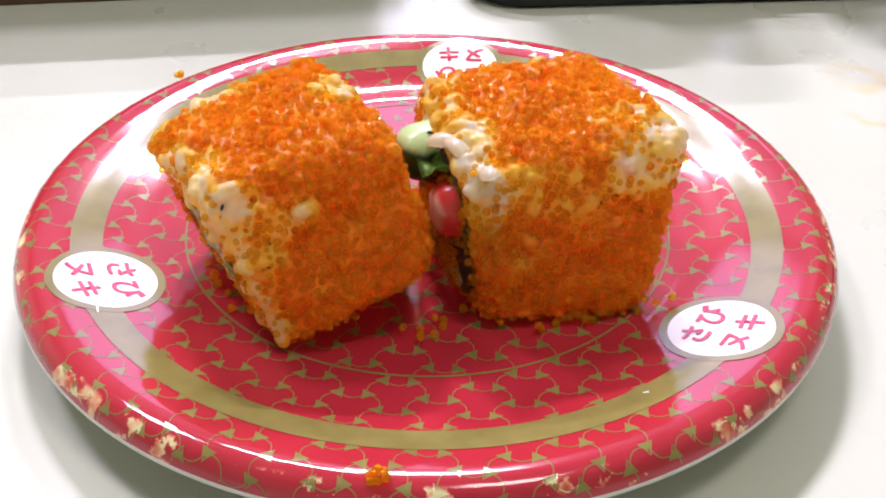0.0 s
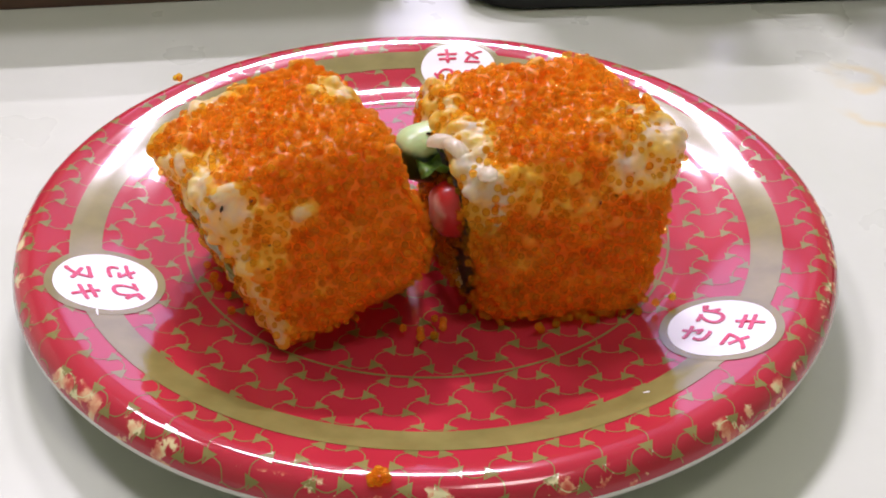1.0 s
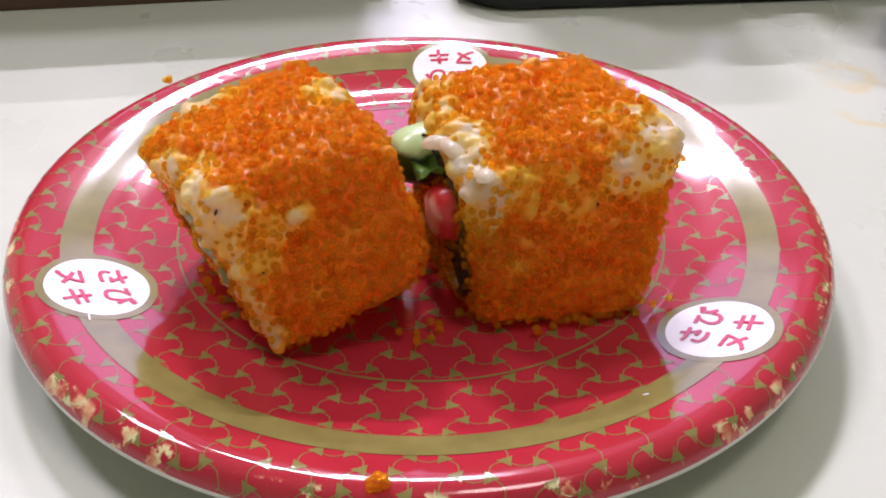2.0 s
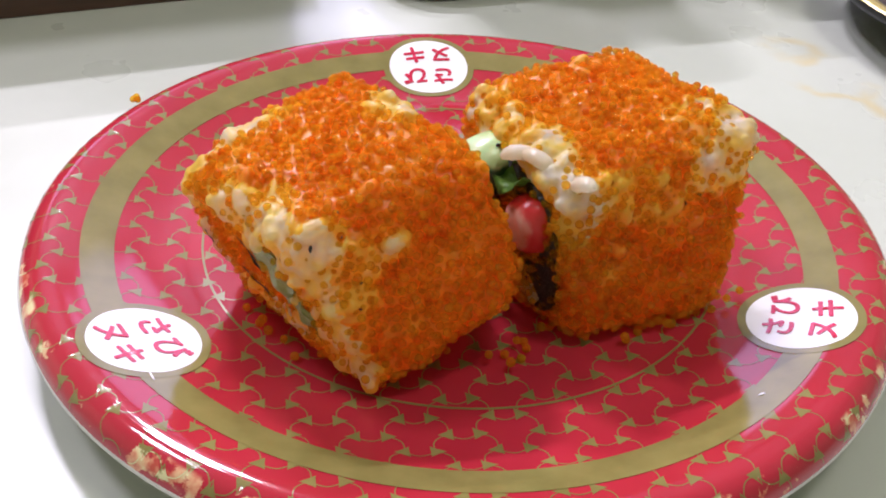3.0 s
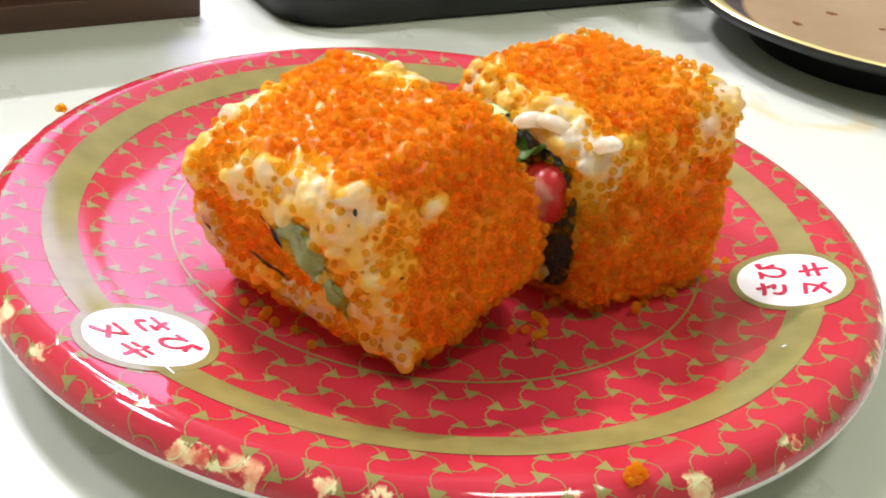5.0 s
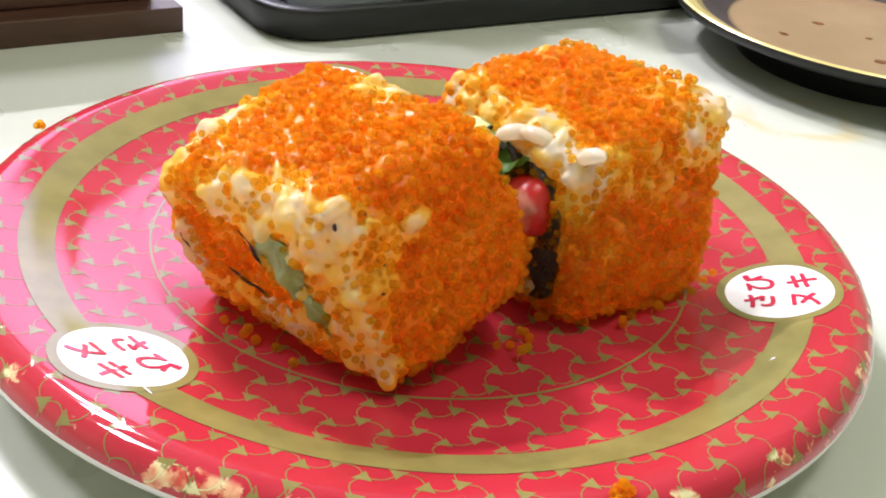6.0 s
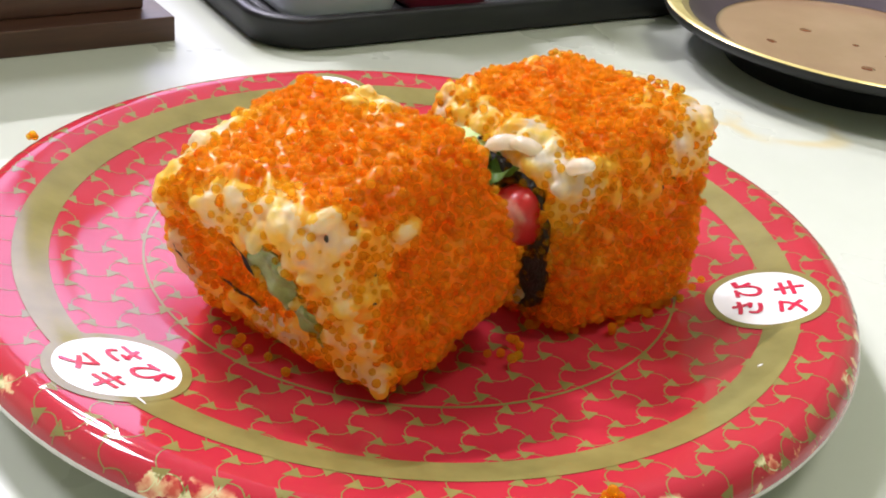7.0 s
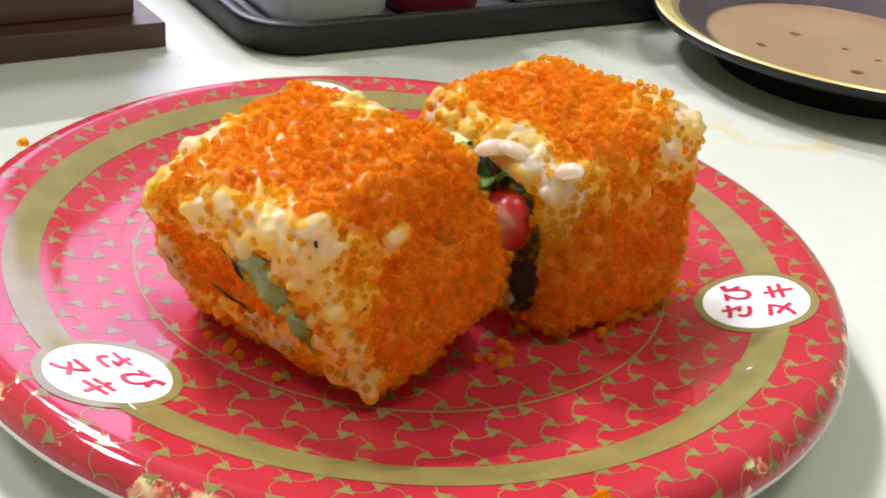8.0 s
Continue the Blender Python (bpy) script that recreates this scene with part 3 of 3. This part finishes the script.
def nori_sheet(block, side, size, seed, out):
    """A crinkled ring of seaweed that shows on a cut end (u = side) round the filling."""
    bm = bmesh.new()
    n = 72
    inner, outer, back = [], [], []
    for i in range(n):
        a = 2 * math.pi * i / n
        wob = 1 + 0.12 * noise.noise(Vector((math.cos(a) * 2, math.sin(a) * 2, seed)))
        for rows, s, depth in ((inner, 0.0, out * 0.4), (outer, 1.0, out), (back, 1.0, -0.004)):
            r = size * wob * (s if s else 0.02)
            x = r * math.copysign(abs(math.cos(a)) ** 0.6, math.cos(a))
            y = r * math.copysign(abs(math.sin(a)) ** 0.6, math.sin(a))
            p, q = block.inner(side * 1.022, x, y), block.inner(side * 1.09, x, y)
            rows.append(bm.verts.new(p + (q - p).normalized() * (depth + 0.0004 * noise.noise(Vector((a * 6, s * 3, seed))))))
    for i in range(n):
        j = (i + 1) % n
        bm.faces.new((inner[i], inner[j], outer[j], outer[i]))
        bm.faces.new((outer[i], outer[j], back[j], back[i]))
    bm.faces.new(inner[::-1])
    bmesh.ops.recalc_face_normals(bm, faces=bm.faces)
    return bm


# the roll with the smeared end, tipped up on its other side
A_BOTTOM = [(-0.0188, -0.0438, 0.0103), (0.0060, -0.0351, 0.0233), (-0.0065, -0.0045, 0.0104), (-0.0402, -0.0086, 0.0102)]
A_TOP = [(-0.0299, -0.0391, 0.0365), (-0.0025, -0.0280, 0.0442), (-0.0213, 0.0018, 0.0434), (-0.0471, -0.0169, 0.0354)]
# the upright roll with the open end
B_BOTTOM = [(0.0121, -0.0330, 0.0102), (0.0395, -0.0272, 0.0100), (0.0301, 0.0030, 0.0102), (-0.0008, -0.0072, 0.0102)]
B_TOP = [(0.0100, -0.0325, 0.0378), (0.0452, -0.0170, 0.0419), (0.0285, 0.0107, 0.0416), (-0.0030, -0.0046, 0.0416)]
BLOCK_A = Block(A_BOTTOM, A_TOP, 7.5, 0.0016, 3.0, 0.0024)
BLOCK_B = Block(B_BOTTOM, B_TOP, 7, 0.0016, 8.0, 0.0018)


def near(value, centre, reach):
    return max(0.0, 1 - ((value - centre) / reach) ** 2)


def cover_a(p, q):
    """How much roe sticks: thin along the upper edges of the smeared end and down its outer corner."""
    bare = 1.25 * near(q.z, 0.86, 0.40) * near(q.x, -0.95, 0.42) * near(q.y, -0.40, 1.15)
    bare += 1.3 * near(q.z, 1.0, 0.36) * near(q.y, 1.0, 0.36) * near(q.x, -0.4, 0.85)
    bare += 0.9 * near(q.z, 1.0, 0.4) * near(q.x, 0.8, 0.35) * near(q.y, 0.0, 0.5)
    bare += 1.2 * near(q.y, -1.0, 0.36) * near(q.x, -1.0, 0.40) * near(q.z, -0.62, 0.52)
    if q.y < -0.85:
        bare += 0.85 * near(q.x, -0.65, 0.85) * near(q.z, 0.50, 0.60)
    if q.x < -0.85 and -0.85 < q.z < 0.7:
        bare += 0.72 - 0.62 * near(q.y, 0.40, 0.5) * near(q.z, 0.15, 0.55) - 0.5 * near(q.z, -0.85, 0.3)
    return max(0.16, min(1.0, 1.14 - 0.96 * bare + 0.62 * patch(p, 190, 1)))


def cover_b(p, q):
    bare = 1.3 * near(q.z, 0.85, 0.42) * near(q.x, 0.75, 0.62) * near(q.y, -0.95, 0.7)
    bare += 1.0 * near(q.z, 1.0, 0.34) * near(q.x, -1.0, 0.5)
    bare += 0.85 * near(q.x, -1.0, 0.3) * near(q.y, -1.0, 0.3) * near(q.z, 0.55, 0.45)
    if q.y < -0.85:
        bare += 0.48 * near(q.z, 0.66, 0.42)
    if q.x < -0.88 and abs(q.y) < 0.84 and q.z < 0.85:
        bare += 0.50
    return max(0.16, min(1.0, 1.06 - 0.90 * bare + 0.62 * patch(p, 190, 6)))


def closed_a(q):
    return q.z > -0.85


def closed_b(q):
    return q.z > -0.85 and not (q.x < -0.7 and q.z < 0.78)


def sushi_roll(block, cover, closed, seed, label):
    roll = tagged(new("sushi_roll"), label, "sushi", group="sushi rolls on the plate")
    rng = random.Random(seed)
    body = new("rice_body", pressed_rice(block, rng, cover, closed, 190))
    body.parent = roll
    body["label"] = "packed rice stained orange by roe"
    spots, size = scatter(block, rng, 45000, lambda p, q: cover(p, q) ** 1.3, 0.00112)
    extra, more = scatter(block, rng, 16000, lambda p, q: cover(p, q) ** 2 * (0.55 + patch(p, 140, seed)), 0.00140)
    lift = []
    for p in extra:
        lift.append(p + Vector((rng.uniform(-1, 1), rng.uniform(-1, 1), rng.uniform(-0.2, 1))) * 0.0007)
    eggs = new("roe_coating", balls_mesh("roe_coating", [s[:] for s in spots + lift], size + more))
    eggs.parent = roll
    eggs["label"] = "glossy orange fish roe coating"
    tagged(eggs, kind="stuff")
    return roll


roll_a = sushi_roll(BLOCK_A, cover_a, closed_a, 11, "square roe-coated rice roll leaning, smeared cut end")
roll_b = sushi_roll(BLOCK_B, cover_b, closed_b, 12, "square roe-coated rice roll with open filled end")


def filling(name, bm, mat, parent, at, yaw, pitch=0.0, roll=0.0, label=""):
    ob = part(name, bm, mat, parent, label)
    ob.matrix_local = pose(*at, roll, pitch, yaw)
    return ob


part("seaweed", nori_sheet(BLOCK_B, -1, 0.80, 2.0, 0.0001), NORI, roll_b, "black seaweed layer")
filling("cucumber", food_stick(0.014, 0.0050, 0.0050, 2.6, 0.0002, 1), CUCUMBER, roll_b, (0.0030, -0.0146, 0.0336), 24, label="pale green cucumber with dark skin")
filling("crab_stick", food_stick(0.016, 0.0044, 0.0052, 2.8, 0.0003, 2), CRAB, roll_b, (0.0106, -0.0233, 0.0290), 24, label="red and white crab stick")
filling("lettuce_leaf", leaf(0.0080, 0.0024, 1.0), LETTUCE, roll_b, (0.0046, -0.0222, 0.0346), 24, -8, label="curled green lettuce leaf")


def smear(block, v, w, wide, high, seed):
    """A flat lump of filling pressed into the cut end."""
    bm = bmesh.new()
    bmesh.ops.create_icosphere(bm, subdivisions=4, radius=1)
    for vert in bm.verts:
        d = vert.co.normalized()
        grow = 1 + 0.35 * noise.noise(d * 1.6 + Vector((seed, 0, 0)))
        p = block.inner(-1.030 - 0.045 * d.x, v + wide * d.y * grow, w + high * d.z * grow)
        vert.co = p + Vector((-1, -0.4, 0)) * 0.0010 * noise.noise(p * 420)
    return bm


def torn_strip(block, spots, width, seed):
    """A torn strip of seaweed that surfaces along the cut end."""
    bm = bmesh.new()
    rows = []
    steps = 14
    for i in range(steps + 1):
        t = i / steps * (len(spots) - 1)
        k = min(int(t), len(spots) - 2)
        v, w = (spots[k][c] + (spots[k + 1][c] - spots[k][c]) * (t - k) for c in (0, 1))
        half = width * (0.35 + 0.65 * math.sin(math.pi * i / steps)) * (1 + 0.5 * noise.noise(Vector((t * 3, seed, 0))))
        rows.append([bm.verts.new(block.inner(-1.095 + 0.02 * noise.noise(Vector((t * 2, side, seed))), v + side * half * 0.7, w + side * half)) for side in (-1, 0, 1)])
    for a, b in zip(rows, rows[1:]):
        for c in (0, 1):
            bm.faces.new((a[c], b[c], b[c + 1], a[c + 1]))
    bmesh.ops.solidify(bm, geom=bm.faces[:], thickness=0.0003)
    return bm


part("avocado", smear(BLOCK_A, -0.36, 0.30, 0.24, 0.36, 4.0), AVOCADO, roll_a, "grey-green avocado slice")
part("avocado", smear(BLOCK_A, -0.56, -0.22, 0.11, 0.24, 5.0), AVOCADO, roll_a, "grey-green avocado slice")
part("rice_lump", smear(BLOCK_A, -0.08, -0.56, 0.34, 0.22, 7.0), RICE, roll_a, "greyish lump of rice")
part("rice_lump", smear(BLOCK_A, 0.78, -0.10, 0.16, 0.40, 8.0), RICE, roll_a, "greyish lump of rice")
part("seaweed", torn_strip(BLOCK_A, ((0.34, -0.06), (0.12, -0.16), (-0.10, -0.22)), 0.05, 1.0), NORI, roll_a, "torn black seaweed")
part("seaweed", torn_strip(BLOCK_A, ((-0.02, 0.62), (-0.12, 0.50), (-0.16, 0.22)), 0.05, 2.0), NORI, roll_a, "torn black seaweed")
part("seaweed", torn_strip(BLOCK_A, ((0.80, 0.10), (0.74, -0.08), (0.62, -0.24)), 0.04, 4.0), NORI, roll_a, "torn black seaweed")

def fleck(size, seed):
    """A crumb of torn seaweed."""
    bm = bmesh.new()
    bmesh.ops.create_icosphere(bm, subdivisions=2, radius=1)
    for v in bm.verts:
        d = v.co.normalized()
        k = size * (1 + 0.5 * noise.noise(d * 1.7 + Vector((seed, 0, 0))))
        v.co = Vector((d.x * k, d.y * k * 0.55, d.z * k * 0.35))
    return bm


for u, v, w, size in ((-0.90, -1.05, 0.91, 0.0007), (-0.60, -1.06, 0.88, 0.0003), (-0.74, -1.06, 0.10, 0.00035), (-0.62, -1.06, 0.34, 0.0003), (-0.5, -0.97, 1.06, 0.0003)):
    filling("seaweed_bit", fleck(size, u * 9), NORI, roll_a, BLOCK_A.inner(u, v, w), u * 500, 0, 75, "tiny black seaweed fleck")
for u, v, w, size in ((0.10, -1.06, 0.52, 0.0007), (0.16, -1.06, 0.46, 0.0005), (0.30, -1.06, 0.50, 0.0004), (-1.06, 0.1, 0.90, 0.0006)):
    filling("seaweed_bit", fleck(size, u * 9), NORI, roll_b, BLOCK_B.inner(u, v, w), u * 500, 0, 75, "tiny black seaweed fleck")


def rice_grain(parent, at, yaw, pitch, length=0.0062, radius=0.0014):
    bm = bmesh.new()
    capsule(bm, Matrix.Identity(4), length, radius, 0.0007, 10)
    return filling("rice_grain", bm, WHITE_RICE, parent, at, yaw, pitch)


# grains that hang over the open end
for at, yaw, pitch in (((0.0046, -0.0212, 0.0384), 160, 6), ((0.0068, -0.0238, 0.0388), 130, -8), ((0.0122, -0.0306, 0.0383), 105, 35)):
    rice_grain(roll_b, at, yaw, pitch)


# ---- loose roe ----
EGG = balls_mesh("egg", [(0, 0, 0)], [0.00075])


def roe_cluster(name, spots, label):
    heap = tagged(new(name), label, "fish roe")
    heap.location = spots[0]
    rng = random.Random(len(spots))
    for p in spots:
        egg = new("egg", EGG)
        egg.parent = heap
        egg.location = Vector(p) - Vector(spots[0])
        egg.scale = (rng.uniform(0.85, 1.1),) * 3
    return heap


roe_cluster("roe_clump", [(-0.0010, -0.0722, 0.0153), (0.0002, -0.0728, 0.0151), (0.0012, -0.0722, 0.0153), (-0.0004, -0.0716, 0.0155), (0.0008, -0.0714, 0.0155),
                          (0.0001, -0.0720, 0.0165), (-0.0008, -0.0730, 0.0151)], "small orange roe clump on the plate rim")
roe_cluster("roe_clump", [(-0.0606, 0.0432, 0.0150), (-0.0600, 0.0441, 0.0150), (-0.0597, 0.0430, 0.0150)], "few orange fish eggs on the plate rim")
roe_cluster("roe_clump", [(0.0379, -0.0127, 0.0430), (0.0385, -0.0133, 0.0428), (0.0374, -0.0134, 0.0430)], "few fish eggs standing proud on a roll")
rng = random.Random(5)


def dropped(cx, cy, wide, deep, count, turn=0.0):
    """Eggs dropped on the flat of the plate."""
    out = []
    while len(out) < count:
        x, y = rng.gauss(0, wide), rng.gauss(0, deep)
        p = Vector((cx + x * math.cos(turn) - y * math.sin(turn), cy + x * math.sin(turn) + y * math.cos(turn), 0.0105 + (0.0011 if rng.random() < 0.3 else 0)))
        if all((p - q).length > 0.0012 for q in out):
            out.append(p)
    return [p[:] for p in out]


roe_cluster("roe_scatter", dropped(0.0290, -0.0290, 0.0065, 0.0006, 16, 0.36), "orange fish eggs fallen beside a roll")
roe_cluster("roe_scatter", dropped(-0.0360, -0.0230, 0.0050, 0.0005, 6, -0.97), "orange fish eggs fallen beside a roll")
roe_cluster("roe_scatter", dropped(0.0040, -0.0330, 0.0028, 0.0010, 9, 0.5), "orange fish eggs between the rolls")

# ---- the black and gold plate ----
second = tagged(new("dish"), "black plate with gold rim and tan inside, sauce spots", "plate")
second.location = (0.1738, 0.0972, 0)
G = [(0.0, 0.0078), (0.0400, 0.0078), (0.0420, 0.0080), (0.0465, 0.0101), (0.0510, 0.0124), (0.0535, 0.0134), (0.0560, 0.0143), (0.0572, 0.0147), (0.0580, 0.0148), (0.0586, 0.0144), (0.0588, 0.0134)]


def ring_of(pairs):
    return smooth_profile(pairs, 3)


part("centre", lathe(ring_of(G[:3]), 96), TAN, second, "tan lacquer middle")
part("dark_wall", lathe(ring_of(G[2:5]), 96), DARK_RING, second, "dark purple sloping wall")
part("slope", lathe(ring_of(G[4:6]), 96), GOLD_BROWN, second, "brownish gold band")
part("gold_rim", lathe(ring_of(G[5:10]), 96), BRIGHT_GOLD, second, "bright gold rim")
part("black_body", lathe(G[9:] + [(0.0578, 0.0118), (0.0520, 0.0098), (0.0400, 0.0066), (0.0382, 0.0050), (0.0380, 0.0), (0.0362, 0.0), (0.0370, 0.0060), (0.0, 0.0066)], 96), BLACK_PLASTIC, second, "black underside")


def spot(x, y, rx, ry, seed):
    bm = bmesh.new()
    mid = bm.verts.new((x, y, 0.00815))
    ring = []
    for i in range(18):
        a = 2 * math.pi * i / 18
        k = 1 + 0.4 * noise.noise(Vector((math.cos(a) * 2, math.sin(a) * 2, seed)))
        ring.append(bm.verts.new((x + rx * k * math.cos(a), y + ry * k * math.sin(a), 0.00783)))
    for i in range(18):
        bm.faces.new((mid, ring[i], ring[(i + 1) % 18]))
    return bm


for n, (x, y, rx, ry) in enumerate(((-0.012, -0.020, 0.0022, 0.0018), (-0.028, 0.004, 0.0014, 0.0020), (0.002, -0.012, 0.0012, 0.0008), (-0.002, -0.002, 0.0012, 0.001), (0.014, -0.016, 0.0016, 0.001), (-0.010, 0.012, 0.002, 0.0016))):
    part("sauce_spot", spot(x, y, rx, ry, n * 3.7), SAUCE, second, "dark soy sauce drop")

# ---- the wooden box ----
BOX_TURN = 13.0
wooden_box = tagged(new("wooden_box"), "dark brown stepped wooden condiment box on the table", "box")
wooden_box.matrix_world = Matrix.Translation((-0.0206, 0.1341, 0)) @ pose(0, 0, 0, 0, 0, BOX_TURN)
part("plinth", box(0.20, 0.12, 0.0068, 0.0004, (-0.10, 0.06, 0.0034)), WOOD, wooden_box, smooth=False)
part("body", box(0.192, 0.108, 0.056, 0.0008, (-0.1015, 0.0620, 0.0348)), WOOD, wooden_box, smooth=False)

# ---- the tray and what stands in it ----
TRAY_AT = Matrix.Translation((0.0000, 0.1190, 0)) @ pose(0, 0, 0, 0, 0, 10.5)
TRAY_W, TRAY_D = 0.26, 0.17
tray = tagged(new("tray"), "black plastic condiment tray with rounded corners", "tray")
tray.matrix_world = TRAY_AT


def tray_shell():
    rings = []
    for inset, z in ((0.003, 0.0), (0.0015, 0.0010), (0.0, 0.0080), (0.0, 0.0090), (0.0008, 0.0096), (0.0030, 0.0096), (0.0036, 0.0090), (0.0075, 0.0040), (0.0100, 0.0030)):
        rings.append([(x + TRAY_W / 2, y + TRAY_D / 2, z) for x, y in rounded_rect(TRAY_W - 2 * inset, TRAY_D - 2 * inset, 0.016 - inset * 0.6)])
    return lofted(rings)


part("tray_shell", tray_shell(), BLACK_PLASTIC, tray)
part("tray_mat", lofted([[(x + TRAY_W / 2, y + TRAY_D / 2, z) for x, y in rounded_rect(TRAY_W - 0.022 - 2 * i, TRAY_D - 0.022 - 2 * i, 0.008)] for i, z in ((0.0, 0.0030), (0.0, 0.0035), (0.0006, 0.0038))]), NORI, tray)


def pot(name, x, y, w, d, h, mat, label):
    ob = tagged(new(name), label, "container")
    ob.matrix_world = TRAY_AT @ Matrix.Translation((x, y, 0.0031))
    rings = [[(px, py, z) for px, py in rounded_rect(w - 2 * i, d - 2 * i, min(w, d) * 0.3 - i)] for i, z in ((0.003, 0.0), (0.0008, 0.0015), (0.0, 0.004), (0.0, h - 0.003), (0.002, h))]
    part("container_body", lofted(rings), mat, ob)
    part("lid", lofted([[(px, py, z) for px, py in rounded_rect(w + 0.002 - 2 * i, d + 0.002 - 2 * i, min(w, d) * 0.3 - i)] for i, z in ((0.0, h + 0.0005), (0.0, h + 0.006), (0.002, h + 0.009))]), BLACK_PLASTIC, ob)
    return ob


pot("condiment_pot", 0.031, 0.031, 0.036, 0.040, 0.055, PALE_POT, "pale grey condiment pot standing in the tray")
pot("condiment_pot", 0.066, 0.028, 0.028, 0.034, 0.055, MAROON_POT, "maroon condiment pot standing in the tray")
pot("condiment_pot", 0.110, 0.034, 0.032, 0.036, 0.055, PALE_POT, "pale grey condiment pot standing in the tray")

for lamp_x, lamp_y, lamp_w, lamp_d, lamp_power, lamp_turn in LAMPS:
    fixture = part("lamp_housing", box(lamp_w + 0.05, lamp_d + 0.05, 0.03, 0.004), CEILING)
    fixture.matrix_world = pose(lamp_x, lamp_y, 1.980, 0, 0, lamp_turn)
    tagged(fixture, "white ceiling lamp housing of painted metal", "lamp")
